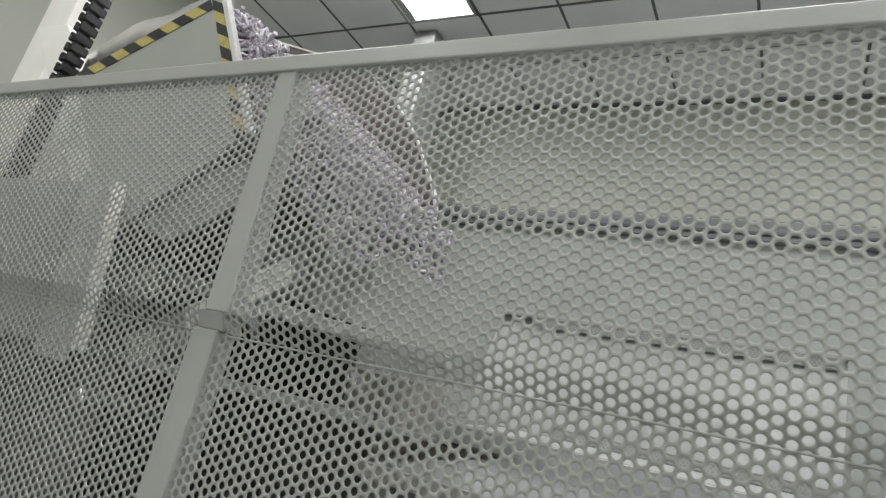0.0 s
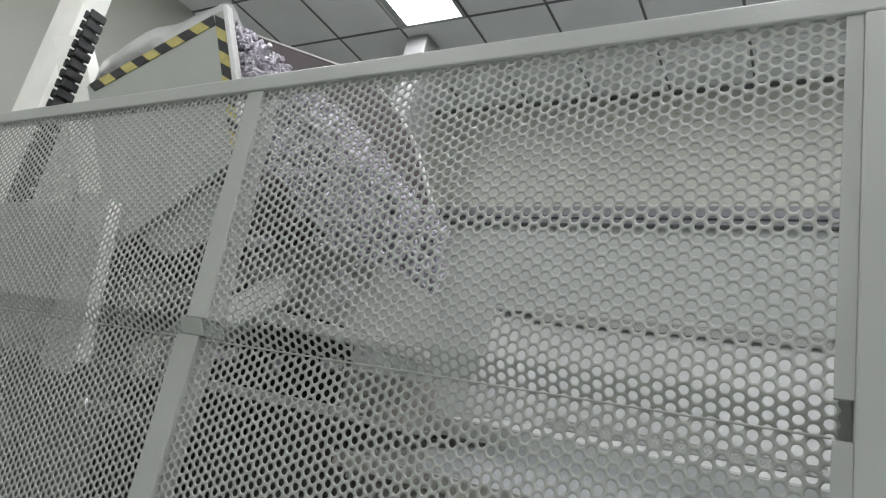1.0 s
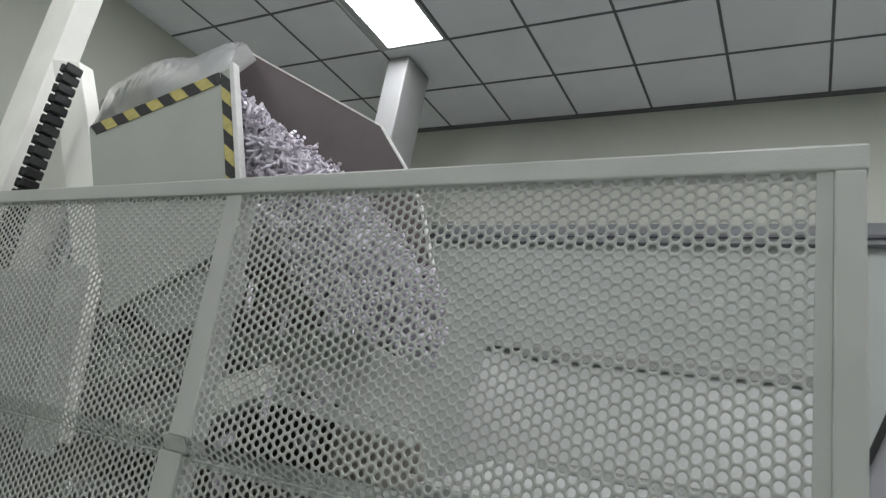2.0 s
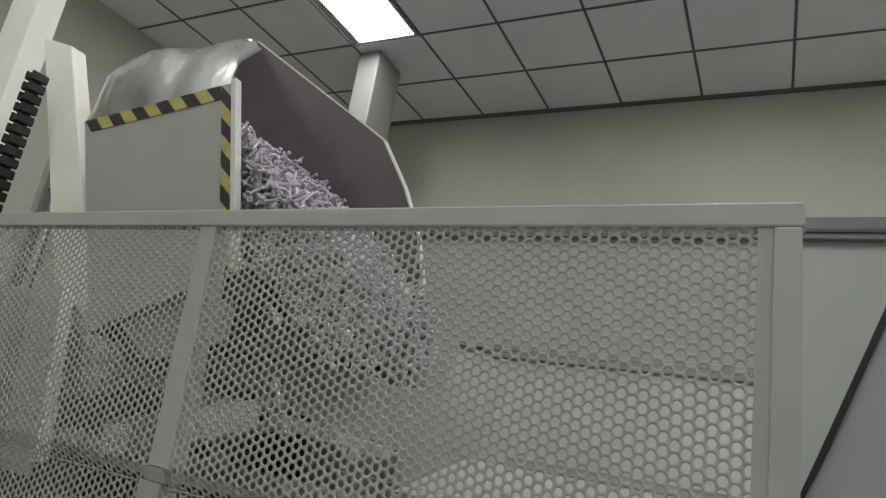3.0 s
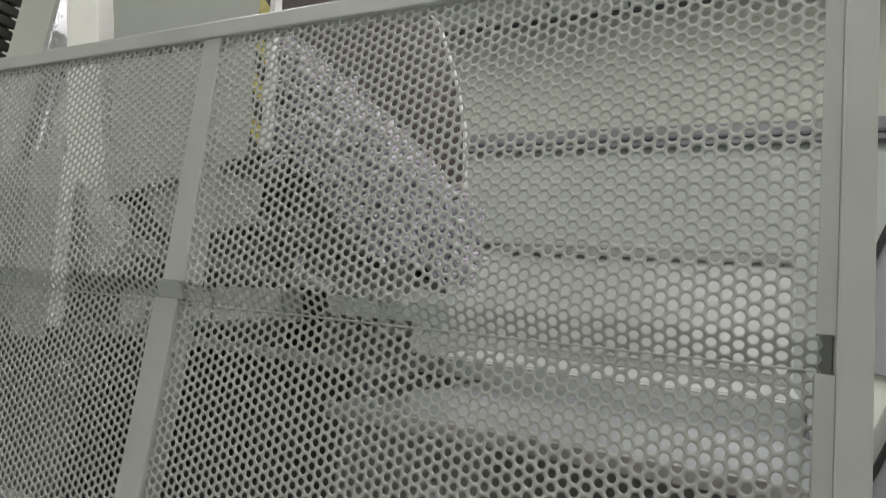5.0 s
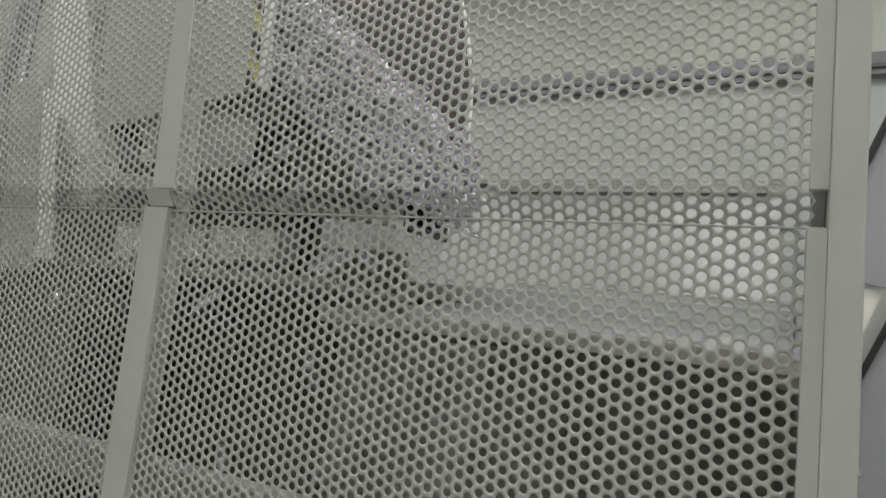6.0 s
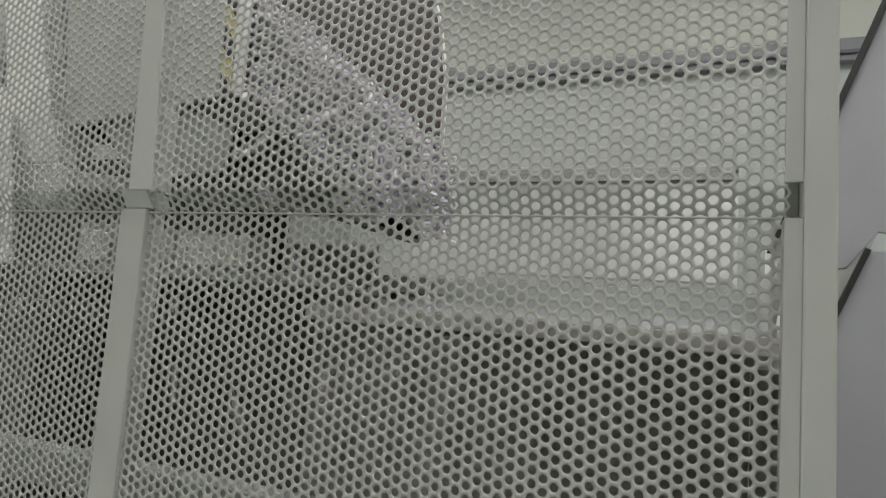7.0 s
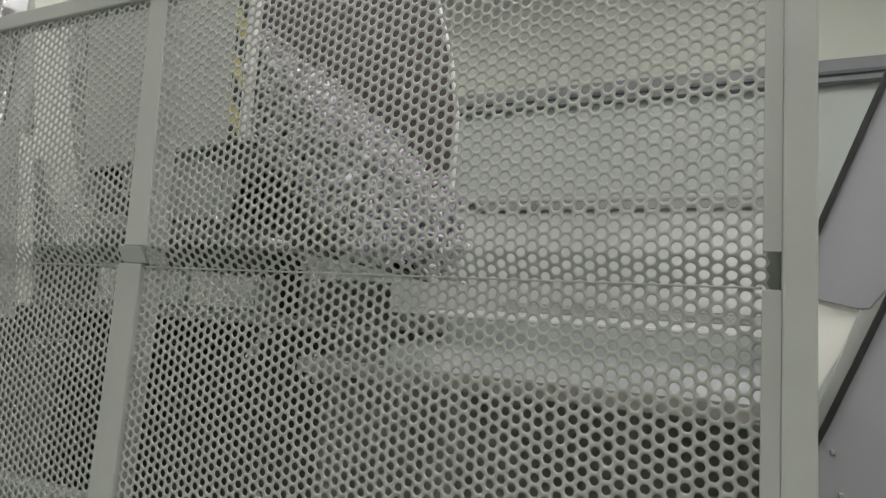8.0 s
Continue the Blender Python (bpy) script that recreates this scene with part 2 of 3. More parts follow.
def guard():
    g = empty("machine_guard", "off-white steel guard with perforated sheet panels", "machine guard")
    perforated("perforated_panel", 0.868, 1.719, GUARD_PROFILE, g, "perforated off-white sheet with round holes")
    perforated("perforated_panel", -0.298, 0.868, GUARD_PROFILE, g, "perforated off-white sheet with round holes")
    part("top_rail", box(-0.30, 1.7585, YU - .006, YU + .022, ZR - .002, ZR + .027, .0025), FRAME, g)
    part("right_post", box(1.728, 1.756, YU - .006, YL + .022, 0.0, ZR - .002, .0025), FRAME, g)
    part("sheet_margin", box(1.712, 1.7278, YU - .0025, YU + .003, ZN + .003, ZR - .002, .0005), SHEET, g, "flat unperforated margin of the sheet")
    part("sheet_margin", box(1.712, 1.7278, YU - .004, YL + .003, .31, ZA - .004, .0005), SHEET, g, "flat unperforated margin of the sheet")
    # small grey plate stands for the shadowed underside at the ledge's end
    part("ledge_shade", box(1.7155, 1.7278, YL + .012, YL + .018, ZA - .01, ZN + .02, .001), GREY, g, "grey plate for the shaded underside of the folded ledge")
    # thin strip added to draw the highlight line on the fold
    part("fold_highlight", box(-.298, 1.712, YL - .003, YL - .0003, ZA - .0018, ZA + .0006, .0006), SHEET, g, "thin strip for the highlight along the fold of the sheet")
    part("post", slab([(.844, ZR - .002), (.880, ZR - .002), (.912, ZN), (.868, ZN)], YU - .003, YU + .036), FRAME, g)
    part("post", slab([(.842, ZA + .004), (.892, ZA + .004), (.915, 0), (.872, 0)], YL - .008, YL + .03), FRAME, g)
    part("post_knee", profile_x([(YU - .003, ZN - .0005), (YL - .008, ZA + .0045), (YL + .03, ZA + .0045), (YU + .036, ZN - .0005)], .853, .903, .001), FRAME, g, "short knee of the post along the ledge")
    part("bottom_rail", box(-0.30, 1.728, YL - .006, YL + .022, 0.28, 0.31, .0025), FRAME, g)
    part("left_post", box(-.33, -.30, YU - .006, YL + .022, 0, ZR + .027, .0025), FRAME, g)


# ---------------------------------------------------------------- machine behind the guard
def plate4(corners, thick, bevel=0.0012):
    """A flat plate with four corners, thickened downwards."""
    b = bmesh.new()
    f = b.faces.new([b.verts.new(c) for c in corners])
    g = bmesh.ops.extrude_face_region(b, geom=[f])
    for v in g["geom"]:
        if isinstance(v, bmesh.types.BMVert):
            v.co.z -= thick
    bmesh.ops.bevel(b, geom=list(b.edges), offset=bevel, segments=2, affect="EDGES", profile=0.5)
    return b


def perforated_strip(parent, x0, x1, low, high):
    """Grey edging strip with rows of small bright punched dots, between two heights of one panel."""
    (ya, za), (yb, zb) = low, high
    part("edging_strip", profile_x([(ya, za), (yb, zb), (yb + .003, zb), (ya + .003, za)], x0, x1, .0006), GREY, parent, "grey edging strip")
    part("edging_line", profile_x([(yb - .003, zb - .001), (yb - .003, zb + .004), (yb, zb + .004), (yb, zb - .001)], x0, x1, .0006), DARK, parent, "dark upper line of the strip")
    vs, fs = [], []
    for row in range(3):
        f = .2 + .3 * row
        y, z = ya + (yb - ya) * f - .0012, za + (zb - za) * f
        for k in range(int((x1 - x0) / .0145)):
            x, n = x0 + .0145 * (k + .25 + .5 * (row % 2)), len(vs)
            vs += [(x + .0042 * math.cos(a * math.pi / 4), y, z + .0042 * math.sin(a * math.pi / 4)) for a in range(8)]
            fs.append(tuple(range(n, n + 8)))
    tagged(finish("punched_dots", vs, fs, WHITE, parent), "bright punched dots of the strip", kind="stuff")


def machine_body():
    h = empty("feed_hopper", "white sheet-metal feed hopper with sloping chute", "hopper")
    part("back_panel", profile_x([(1.80, 1.48), (1.83, 1.48), (1.64, 1.0), (1.61, 1.0)], .42, 1.736), WHITE, h)
    perforated_strip(h, .60, 1.725, (1.768, 1.446), (1.768, 1.478))
    perforated_strip(h, .80, 1.725, (1.60, 1.004), (1.612, 1.034))
    part("rim", profile_x([(1.765, 1.482), (1.84, 1.482), (1.84, 1.50), (1.765, 1.50)], .42, 1.735, .003), WHITE, h)
    part("chute_plate", plate4([(.62, 1.61, 1.0), (1.735, 1.61, 1.0), (1.735, .622, .925), (.86, .622, .925)], .012), WHITE, h)
    part("front_lip", profile_x([(0.60, 0.927), (0.62, 0.927), (0.62, 0.885), (0.60, 0.885)], .86, 1.735), CHUTE, h, "folded front lip of the chute")
    part("side_panel", slab_x(SIDE, 1.738, 1.752), WHITE, h, "white side plate with a slanted front edge")
    t = empty("metal_tray", "shiny steel tray under the chute lip", "tray")
    tray = painted("polished_tray_steel", (.84, .85, .92), .09, metal=1.0, vary=.08, scale=7)
    part("tray_plate", plate4([(1.09, .597, .889), (1.735, .597, .889), (1.735, -.02, .826), (1.09, -.02, .826)], .003, .0008), tray, t, "polished steel plate mirroring the white hopper")
    part("tray_edge", profile_x([(-.026, .828), (-.0215, .828), (-.0215, .806), (-.026, .806)], 1.09, 1.735, .001), DARK, t, "dark front edge of the tray")
    part("tray_bracket", box(1.10, 1.13, .0, .72, .79, .822, .002), DARK, t)
    part("tray_bracket", box(1.70, 1.73, .0, .72, .79, .822, .002), DARK, t)

    b = empty("sorting_machine", "dark sorting machine frame with grey panels and shelf", "machine")
    part("inner_panel", box(.62, 1.735, .72, .74, .1, .935, .002), DARK, b)
    # added panel, coloured dim for the shade below the shelf
    part("inner_panel", box(-.6, .6195, .721, .741, .1, .87, .002), DIMSHADE, b)
    part("base_plate", box(-.6, 1.735, -.12, .74, .0, .10, .002), DARK, b)
    part("shelf", box(-.6, .88, .30, .72, .872, .886, .002), GREY, b, "grey steel shelf with a bright front edge")
    part("shelf_edge", box(-.6, .88, .292, .30, .872, .896, .002), WHITE, b)
    part("cross_beam", slab([(.10, 1.094), (.10, 1.135), (1.0, 1.039), (1.0, 1.013)], .30, .34, .003), FRAME, b, "pale slanting cross beam")
    # added sheets closing the view; their dark colour stands for interior shade
    part("shade_backing", box(-1.5, .46, .76, .775, .0, 1.30, .002), INNERSHADE, b)
    part("shade_backing", box(.46, .78, .76, .775, .0, 1.02, .002), DARK, b)
    part("chute_side", slab([(.25, 1.21), (.25, 1.40), (.435, 1.372), (.606, 1.312), (.88, 1.202), (.99, 1.155), (.99, 1.043), (.82, 1.062), (.65, 1.088), (.54, 1.116), (.37, 1.166)], .345, .351), SHEET, b, "grey slanted side plate under the bin")
    # added screen over the legs, coloured as the shade under the shelf
    part("shade_screen", box(-1.05, .11, .27, .285, 0, .868, .002), DIMSHADE, b)
    part("low_beam", box(-.3, 1.72, .0, .05, .47, .535, .004), GREY, b)
    part("leg", box(-.3, -.25, .30, .35, .1, .872, .003), GREY, b)
    part("end_panel", box(1.737, 1.75, -.10, .74, .1, .788, .002), DARK, b)
    k = empty("control_box", "light grey steel control box beside the lifter", "control box")
    part("body", slab([(-.62, .87), (.175, .87), (.072, 1.285), (-.62, 1.285)], .10, .135, .004), GREY, k)
    part("front_door", slab([(-.60, .90), (.05, .90), (-.04, 1.262), (-.60, 1.262)], .092, .0985, .003), painted("door_grey", (.30, .31, .30), .45, vary=.08), k)
    part("edge_strip", slab([(.075, .84), (.19, .84), (.082, 1.30), (-.03, 1.305)], .084, .0975, .002), FRAME, k, "lighter slanting edge strip")
    # pale colour stands for ceiling light falling on the box's right face
    part("side_plate", slab([(.178, .872), (.187, .872), (.084, 1.29), (.075, 1.29)], .0985, .135, .0015), CREAM, k, "side plate coloured pale for the light on it")
    part("back_cover", slab([(-.62, .87), (.02, .87), (-.06, 1.27), (-.62, 1.27)], .135, .26, .004), GREY, k)
    part("leg", box(-.6, -.55, .15, .2, 0, .87, .003), DARK, k)
    part("leg", box(-.3, -.25, .15, .2, 0, .87, .003), GREY, k)


def slab_x(poly, x0, x1):
    return profile_x(poly, x0, x1, .0015)


SIDE = [(.18, .945), (1.80, .945), (1.80, .79), (.50, .79)]


PIVOT = Vector((0.23, 0.15, 0.78))


def hazard_tape(e, a, b, inner, n, first, lean):
    """Slanted black and yellow stripes in a band from a to b, its width along inner."""
    a, b, inner = Vector(a), Vector(b), Vector(inner)
    d = (b - a) / n
    for k in range(n):
        p0, p1 = a + d * k, a + d * (k + 1)
        sh = d * lean
        q = [p0, p1, p1 + inner + sh, p0 + inner + sh]
        ax = (b - a).normalized()
        ln = (b - a).length
        q = [Vector(v) if 0 <= (v - a - inner * w).dot(ax) <= ln else a + inner * w + ax * min(max((v - a - inner * w).dot(ax), 0), ln)
             for v, w in zip(q, (0, 0, 1, 1))]
        bm = slab([(v.x, v.y) for v in q], .1475, .1499, 0)
        bm.transform(Matrix.Translation(-PIVOT))
        part("tape_stripe", bm, TAPEBLACK if (k + first) % 2 == 0 else YELLOW, e, "black tape stripe" if (k + first) % 2 == 0 else "yellow tape stripe")


def tilted():
    e = empty("bin_tipper", "tipping bin with striped tape, mauve liner and lifting arm", "bin tipper")
    near = [(.272, 1.195), (.742, 1.244), (.722, 1.79), (.140, 1.88)]
    far = [(.25, 1.19), (.925, 1.02), (.968, 1.25), (.965, 1.48), (.932, 1.65), (.868, 1.85), (.325, 2.50), (.265, 2.50), (-.015, 1.95)]
    to = Matrix.Translation(-PIVOT)

    def put(name, bm, mat, label=""):
        bm.transform(to)
        return part(name, bm, mat, e, label)

    put("near_side", slab(near, .15, .165), BINGREY, "pale grey-green side plate")
    put("board_edge", slab([(.742, 1.243), (.758, 1.245), (.738, 1.80), (.722, 1.80)], .146, .169), EDGE, "white cut edge of the board")
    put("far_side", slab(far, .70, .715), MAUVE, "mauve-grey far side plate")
    b = bmesh.new()
    rim = far[1:7]
    for p, q in zip(rim, rim[1:]):
        nx, nz = (q[1] - p[1]), -(q[0] - p[0])
        ln = math.hypot(nx, nz)
        ox, oz = -nx / ln * -.006, -nz / ln * -.006
        f = b.faces.new([b.verts.new((x, .697, z)) for x, z in (p, q, (q[0] + ox, q[1] + oz), (p[0] + ox, p[1] + oz))])
        g = bmesh.ops.extrude_face_region(b, geom=[f])
        for w in g["geom"]:
            if isinstance(w, bmesh.types.BMVert):
                w.co.y = .718
    put("rim_trim", b, EDGE, "pale trim along the rim")
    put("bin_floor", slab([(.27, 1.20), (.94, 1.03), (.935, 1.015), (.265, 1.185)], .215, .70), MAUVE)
    # dark strip that paints the shaded gap beside the near plate
    put("floor_gap_shade", slab([(.60, 1.231), (.758, 1.243), (.80, 1.215), (.80, 1.165), (.667, 1.205)], .1655, .1715), INNERSHADE, "dark strip for the shaded gap at the bin floor")
    put("under_plate", slab([(.34, 1.26), (.36, 1.20), (.45, 1.10), (.50, 1.085), (.60, 1.08), (.72, 1.09), (.735, 1.15), (.735, 1.27)], .172, .178), CHUTE, "grey plate under the bin")
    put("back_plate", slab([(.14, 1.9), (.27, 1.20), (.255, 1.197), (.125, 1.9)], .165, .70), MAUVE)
    put("hinge_bar", slab([(.215, .76), (.245, .76), (.245, .80), (.215, .80)], .12, .76, .008), STEEL)
    put("carriage_beam", slab([(.17, .885), (.74, .90), (.74, .975), (.17, 1.0)], .30, .34, .004), GREY, "grey beam under the bin")
    # cream makes up for overhead light that the bin blocks here
    for x0, x1 in ((.19, .286), (.39, .498), (.515, .71)):
        put("carriage_plate", slab([(x0, .90), (x1, .905), (x1, .972), (x0, .985)], .288, .30, .003), CREAM, "plate on the carriage beam, coloured pale as if lit")
    hazard_tape(e, (.148, 1.879), (.684, 1.794), (.006, -.044), 11, 0, .55)
    hazard_tape(e, (.690, 1.790), (.710, 1.246), (.031, 0), 11, 0, .9)
    e.matrix_world = Matrix.Translation(PIVOT)
    return e


ARM = Vector((0.0, 0.31, 1.07))


def lifting_arm():
    """Cream arm with a rounded foot that swings with the bin about its own lower end."""
    e = empty("lifting_arm", "cream painted steel lifting arm with a rounded foot", "lifting arm")
    to = Matrix.Translation(-ARM)
    edge = [(-.251, 1.68), (-.186, 1.432), (-.118, 1.15)]
    plate = slab([(.081, 1.15), (.071, 1.172), (-.024, 1.419), (-.088, 1.635), (-.28, 2.36), (-.46, 2.48), (-.434, 2.39)] + edge, .28, .34, .004)
    foot = slab([(-.1175, 1.149), (-.115, 1.10), (-.09, 1.05), (-.04, 1.03), (.06, 1.03), (.10, 1.05), (.11, 1.09), (.082, 1.149)], .276, .344, .006)
    # slab added behind the plate as the arm's darker left face
    flange = slab([(-.46, 2.478), (-.434, 2.388)] + edge + [(-.146, 1.15), (-.214, 1.432), (-.279, 1.68), (-.462, 2.388)], .3405, .40, .003)
    for name, bm, mat, label in (("arm_plate", plate, CREAM, ""), ("foot", foot, CREAM, "rounded foot of the arm"), ("left_face", flange, GREY, "grey slab for the darker left face of the arm")):
        bm.transform(to)
        part(name, bm, mat, e, label)
    e.matrix_world = Matrix.Translation(ARM)
    return e


def film_sheet():
    """Wrinkled clear film drawn over the bin's mouth, from the taped edge to the far plate."""
    nu, nv = 60, 40
    vs, fs = [], []
    for i in range(nu):
        u = i / (nu - 1)
        a = Vector((.140 + .575 * u, .148, 1.872 - .088 * u))
        c = Vector((-.28 + .625 * u, .705, 2.36 + .15 * u - .10 * (1 - u) ** 3))
        for j in range(nv):
            v = j / (nv - 1)
            p = a.lerp(c, v)
            p.z += .15 * math.sin(math.pi * min(1, v * 1.25)) * (.55 + .45 * math.sin(math.pi * min(1, u * 1.3 + .1))) if v < .8 else .11 * math.sin(math.pi * v * 1.25) * .6
            p.x -= .05 * math.sin(math.pi * v) * (1 - u)
            w = noise.noise(Vector((u * 5 + v * 3, v * 6 - u * 3, 1.3)))
            crease = abs(noise.noise(Vector((u * 21 - v * 13, v * 12 + u * 9, 7.1)))) + .5 * abs(noise.noise(Vector((u * 9 + v * 17, v * 25 - u * 14, 3.3))))
            p += Vector((-.2, -.4, .9)) * (.008 * w + .017 * (.28 - crease) * math.sin(math.pi * v)) + Vector((-.05, 0, .13)) * math.sin(math.pi * min(1, v * 1.3)) * (1 - u) ** .6 * min(1, 8 * u + .25)
            vs.append(p - PIVOT)
    for i in range(nu - 1):
        for j in range(nv - 1):
            k = i * nv + j
            fs.append((k, k + 1, k + nv + 1, k + nv))
    o = finish("plastic_film", vs, fs, FILM, smooth=True)
    o.matrix_world = Matrix.Translation(PIVOT)
    return tagged(o, "wrinkled clear plastic film draped over the tipping bin", "plastic film")


def tube_mesh(r, length, seg=10):
    pr = [(0.0, -.5), (.8, -.49), (1.0, -.44), (1.0, .42), (1.35, .43), (1.35, .5), (.84, .5), (.82, -.38), (0.0, -.40)]
    vs, fs = [], []
    for q, z in pr:
        for k in range(seg):
            a = 2 * math.pi * k / seg
            vs.append((q * r * math.cos(a), q * r * math.sin(a), z * length))
    for i in range(len(pr) - 1):
        for k in range(seg):
            a, b = i * seg + k, i * seg + (k + 1) % seg
            fs.append((a, b, b + seg, a + seg))
    return np.array(vs), fs


HEAP = Vector((0.78, 0.42, 1.34))


def heap_point(s, rng):
    """A place in the sliding heap at the share s of its way from the bin to the lip."""
    x = .40 + .64 * s
    z = 1.63 - .40 * s - .09 * s * s
    thick = .05 * (1 - s) + .19
    return Vector((x, .20 + .46 * rng.random() ** 1.6, z - rng.random() * thick + .02 * rng.uniform(-1, 1)))


def heap():
    rng = random.Random(5)
    vs, fs = [], []
    for k in range(6800):
        s = rng.random()
        p = heap_point(s, rng) - HEAP
        tv, tf = tube_mesh(rng.uniform(.0038, .0054), rng.uniform(.042, .07), 8)
        m = np.array((Euler((rng.uniform(0, 6.3), rng.uniform(0, 6.3), rng.uniform(0, 6.3))).to_matrix()))
        tv = tv @ m.T + np.array(p)
        o = len(vs)
        vs += [tuple(q) for q in tv]
        fs += [tuple(i + o for i in f) for f in tf]
    ob = finish("plastic_tubes", vs, fs, CLEAR, smooth=True)
    ob.location = HEAP
    return tagged(ob, "sliding heap of small clear plastic tubes", "plastic tubes", kind="stuff")


def loose_tubes():
    rng = random.Random(11)
    tv, tf = tube_mesh(.006, .062, 12)
    base = finish("plastic_tube", tv, tf, CLEAR, smooth=True)
    tagged(base, "small clear plastic tube with a flanged end", "plastic tube", "falling plastic tubes")
    return [base] + [copy_thing(base, Matrix()) for k in range(299)]


def lifter():
    m = empty("lift_mast", "cream painted lifting mast with black cable chain", "lift mast")
    part("mast", box(-1.69, -1.45, .5, .62, 0, 3.2, .006), CREAM, m)
    part("guide_rail", box(-1.15, -1.11, .62, .72, 0, 2.25, .004), STEEL, m)
    part("cylinder", tube_bar(-.97, .70, 0, 2.15, .05), GREY, m, "grey hydraulic cylinder", True)
    part("cylinder", tube_bar(-1.07, .72, 0, 2.05, .025), STEEL, m, "steel piston rod", True)
    # added backing; its dark grey fills in the shade between mast and arm
    part("gap_backing", box(-1.30, -.50, .80, .84, 0, 2.12, .004), painted("gap_shade_grey", (.13, .13, .14), .5, vary=.15), m, "dark grey backing added for the shaded gap by the mast")
    for k in range(36):
        z = .62 + k * .040
        b = bmesh.new()
        for x in (-.600, -.566):
            box(x, x + .008, .16, .22, z + .004, z + .037, .005, b)
        box(-.592, -.566, .165, .172, z + .008, z + .024, .003, b)
        box(-.592, -.566, .208, .215, z + .008, z + .024, .003, b)
        part("chain_link", b, BLACK, m)


def tube_bar(x, y, z0, z1, r):
    b = bmesh.new()
    bmesh.ops.create_cone(b, cap_ends=True, segments=24, radius1=r, radius2=r, depth=z1 - z0, matrix=Matrix.Translation((x, y, (z0 + z1) / 2)))
    return b


def right_machine():
    r = empty("conveyor_cover", "grey slanted sheet-metal conveyor cover", "conveyor cover")
    grey = painted("lavender_grey", (0.328, 0.328, 0.344), .4, vary=.05, scale=4)
    part("upper_plate", slab([(1.775, 1.035), (1.8315, 1.165), (1.958, 1.495), (2.222, 2.2), (2.9, 2.2), (2.9, 1.0), (1.985, 1.09), (1.925, 1.008), (1.905, 1.006)], .80, .812), grey, r)
    part("upper_edge", slab([(1.765, 1.036), (1.775, 1.035), (1.8315, 1.165), (1.958, 1.495), (2.222, 2.2), (2.207, 2.203), (1.944, 1.50), (1.818, 1.17)], .788, .7995), BLACK, r, "dark rubber edge")
    part("white_plate", slab([(1.765, .70), (1.765, 1.05), (1.90, 1.012), (1.912, .985)], .815, .822), CREAM, r, "bright white inner plate")
    part("inner_rail", slab([(1.795, .70), (1.82, .70), (1.985, 1.09), (1.945, 1.09), (1.90, .985)], .803, .811), FRAME, r, "pale inner rail")
    part("lower_plate", slab([(1.775, .0), (1.775, .60), (1.85, .767), (1.965, 1.045), (2.9, 1.045), (2.9, .0)], .77, .782), grey, r)
    part("lower_edge", slab([(1.765, .60), (1.775, .60), (1.85, .767), (1.965, 1.045), (1.953, 1.05), (1.838, .772)], .758, .7695), BLACK, r, "dark rubber edge")
    part("bolt", slab([(1.862, .620), (1.872, .620), (1.872, .63), (1.862, .63)], .762, .77, .002), STEEL, r)
    part("bolt", slab([(1.848, .702), (1.858, .702), (1.858, .712), (1.848, .712)], .762, .77, .002), STEEL, r)


room()
ceiling()
room_column()
guard()
machine_body()
TIPPER = tilted()
FILMSHEET = film_sheet()
LIFTARM = lifting_arm()
TUBES = heap()
LOOSE = loose_tubes()
lifter()
right_machine()


def tip(t):
    return float(np.interp(t, (0, 1, 1.5, 2.2, 3, 4, 5, 6, 6.6, 8), (32, 27.8, 25, 20.6, 15.6, 11, 6.8, 2.2, 0, 0)))


def heap_pose(t):
    """The heap keeps its slope while the bin's lip swings down and out."""
    ts = (0, 1.5, 3, 5, 6.6, 8)
    return Matrix.Translation(HEAP + Vector((np.interp(t, ts, (-.30, -.23, -.14, -.04, 0, 0)), 0, np.interp(t, ts, (.26, .28, .25, .15, .085, .07)))))


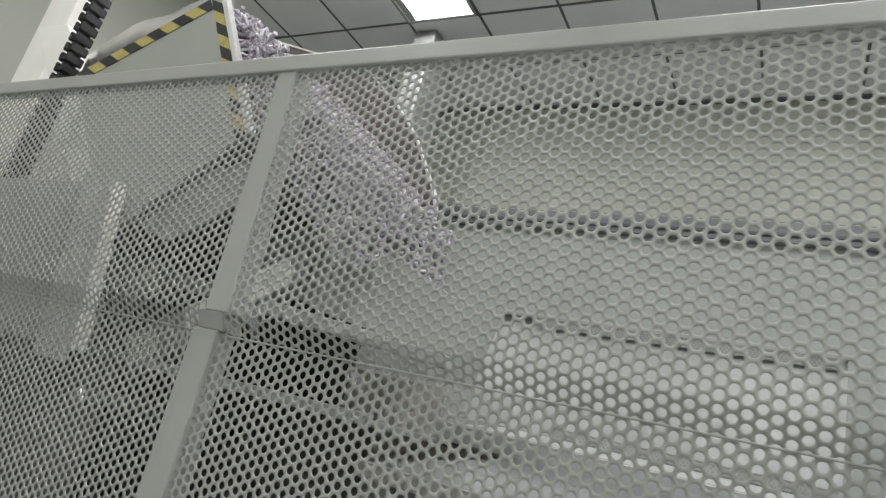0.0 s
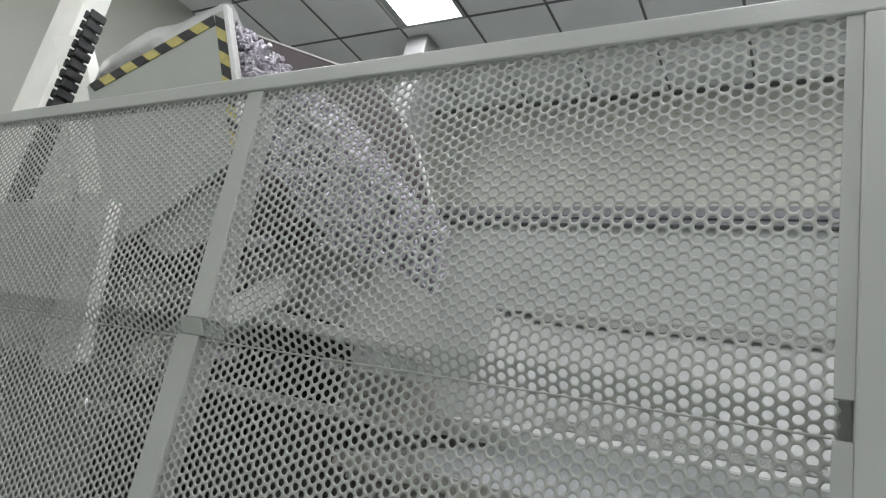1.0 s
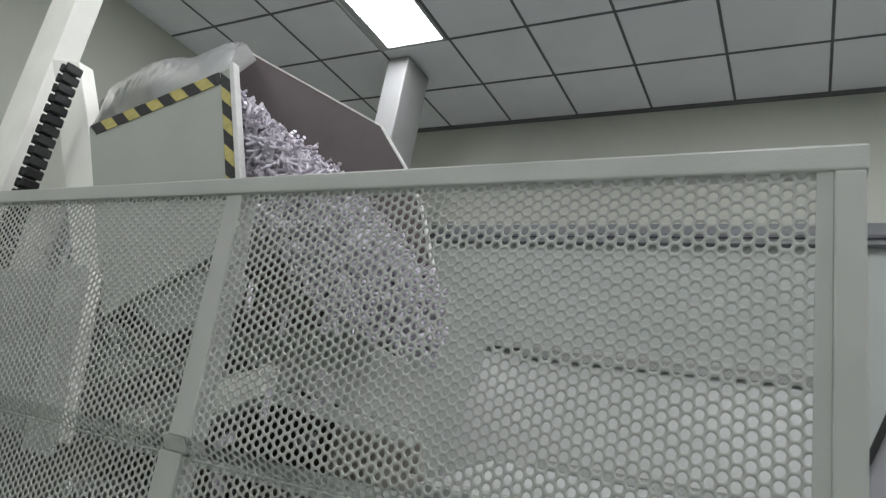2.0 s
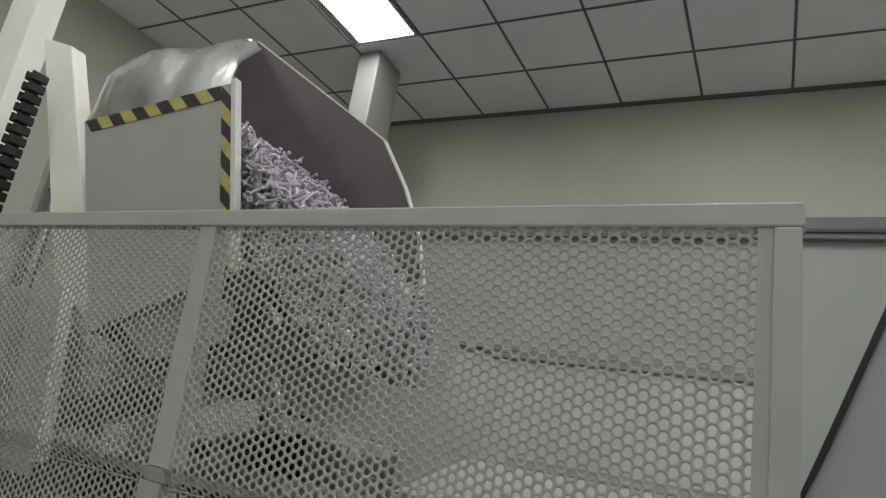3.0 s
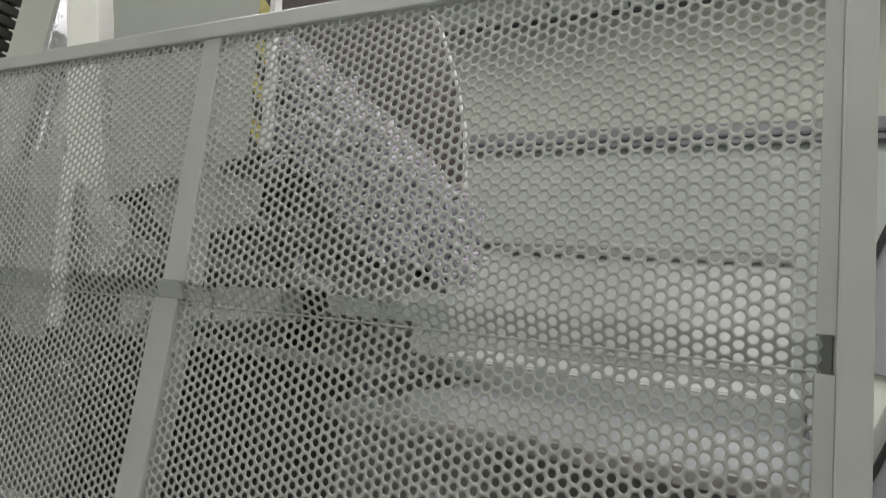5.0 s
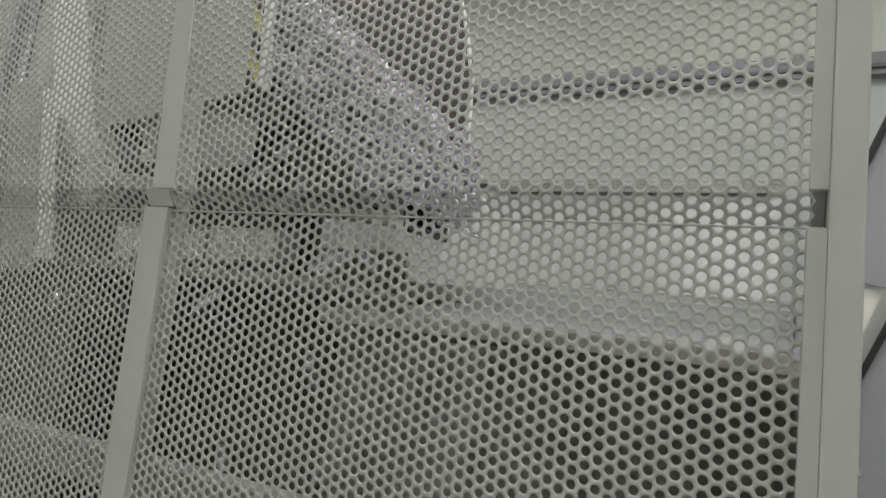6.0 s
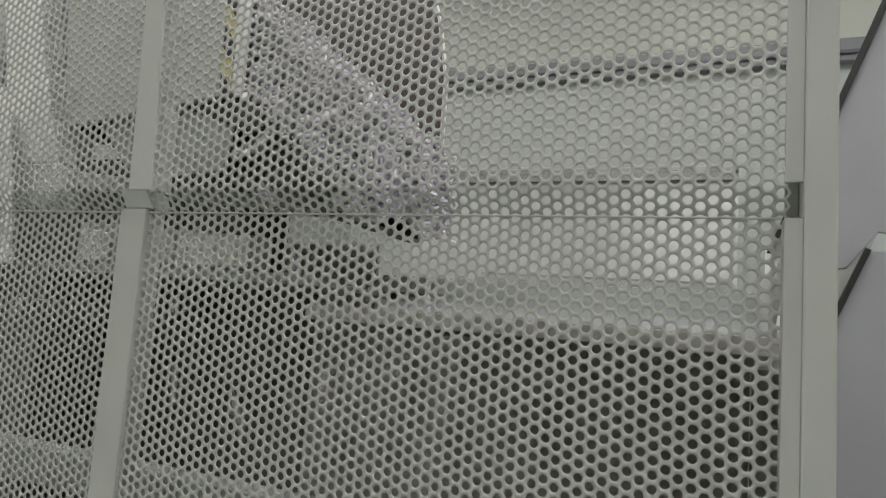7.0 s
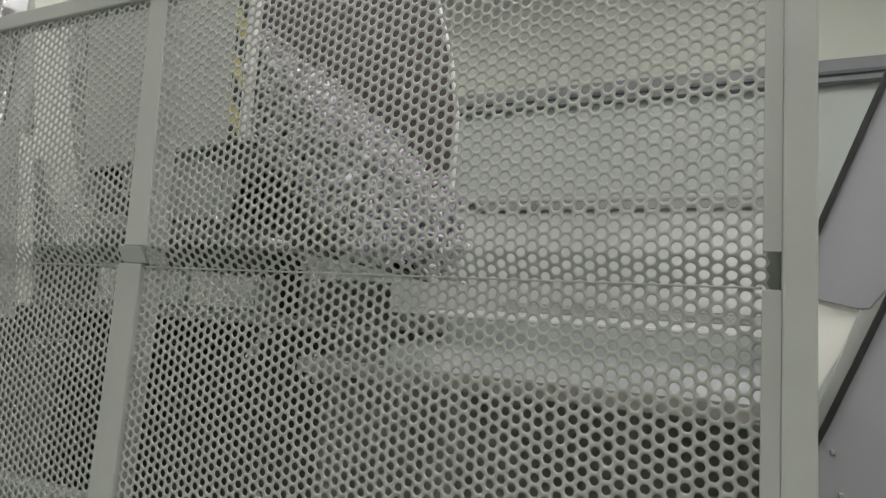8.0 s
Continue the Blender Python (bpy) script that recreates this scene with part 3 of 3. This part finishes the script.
def motions():
    times = (0, 1, 1.5, 2.2, 3, 4, 5, 6, 6.6, 8)
    rows = [(t, pose(*PIVOT, 0, -tip(t), 0)) for t in times]
    walk(TIPPER, rows)
    walk(FILMSHEET, rows)
    walk(LIFTARM, [(t, pose(*ARM, 0, -tip(t), 0)) for t in times])
    walk(TUBES, [(t, heap_pose(t)) for t in times])
    rng = random.Random(23)
    for k, o in enumerate(LOOSE):
        t0 = -.9 + 8.6 * k / len(LOOSE) + rng.uniform(-.05, .05)
        s0 = rng.uniform(.05, .5)
        p0, turn = heap_point(s0, rng) - HEAP, [rng.uniform(0, 360) for q in range(3)]
        spin = [rng.uniform(-160, 160) for q in range(3)]
        lip = Vector((rng.uniform(.98, 1.05), p0.y + HEAP.y, rng.uniform(1.04, 1.14)))
        if k % 2:
            lip.x, lip.y = rng.uniform(.80, 1.04), rng.uniform(.09, .18)
        slide = .75 * (1.0 - .6 * s0)
        end = Vector((lip.x + rng.uniform(-.34, .14), min(.62, max(.08, lip.y + rng.uniform(-.1, .1))), 0))
        end.x = min(end.x, 1.05)
        end.z = rng.uniform(.112, .125)
        steps = []
        for t in (0, 2, 4, 6, 8):
            if t < t0:
                steps.append((t, heap_pose(t) @ p0, 0))
        for q in (0, .5, 1.0):
            h = heap_pose(max(0, min(8, t0 + slide * q)))
            steps.append((t0 + slide * q, h @ (p0.lerp(lip - HEAP, q)), q * .3))
        z1, drop = steps[-1][1].copy(), math.sqrt(2 * (steps[-1][1].z - end.z) / 9.8) * 1.25
        for q in (.25, .5, .75, 1.0):
            p = z1.lerp(end, q)
            p.z = z1.z + (end.z - z1.z) * (.35 * q + .65 * q * q)
            steps.append((t0 + slide + drop * q, p, .3 + q))
        steps.append((t0 + slide + drop + .3, end, 1.3))
        keyed, last = [], None
        for i, (t, p, w) in enumerate(steps):
            m = pose(*p, *[turn[c] + spin[c] * w for c in range(3)])
            if t < 0 or t > 8:
                continue
            keyed.append((t, m))
        if not keyed:
            keyed = [(0, pose(*steps[-1][1], *turn))]
        if keyed[0][0] > .05:
            before = [q for q in steps if q[0] <= keyed[0][0]]
            keyed.insert(0, (0.0, keyed[0][1] if len(before) < 2 else pose(*before[-2][1], *turn)))
        if keyed[-1][0] < 7.95:
            keyed.append((8.0, keyed[-1][1]))
        out = [keyed[0]]
        for r in keyed[1:]:
            if frame(r[0]) > frame(out[-1][0]):
                out.append(r)
        walk(o, out)


motions()
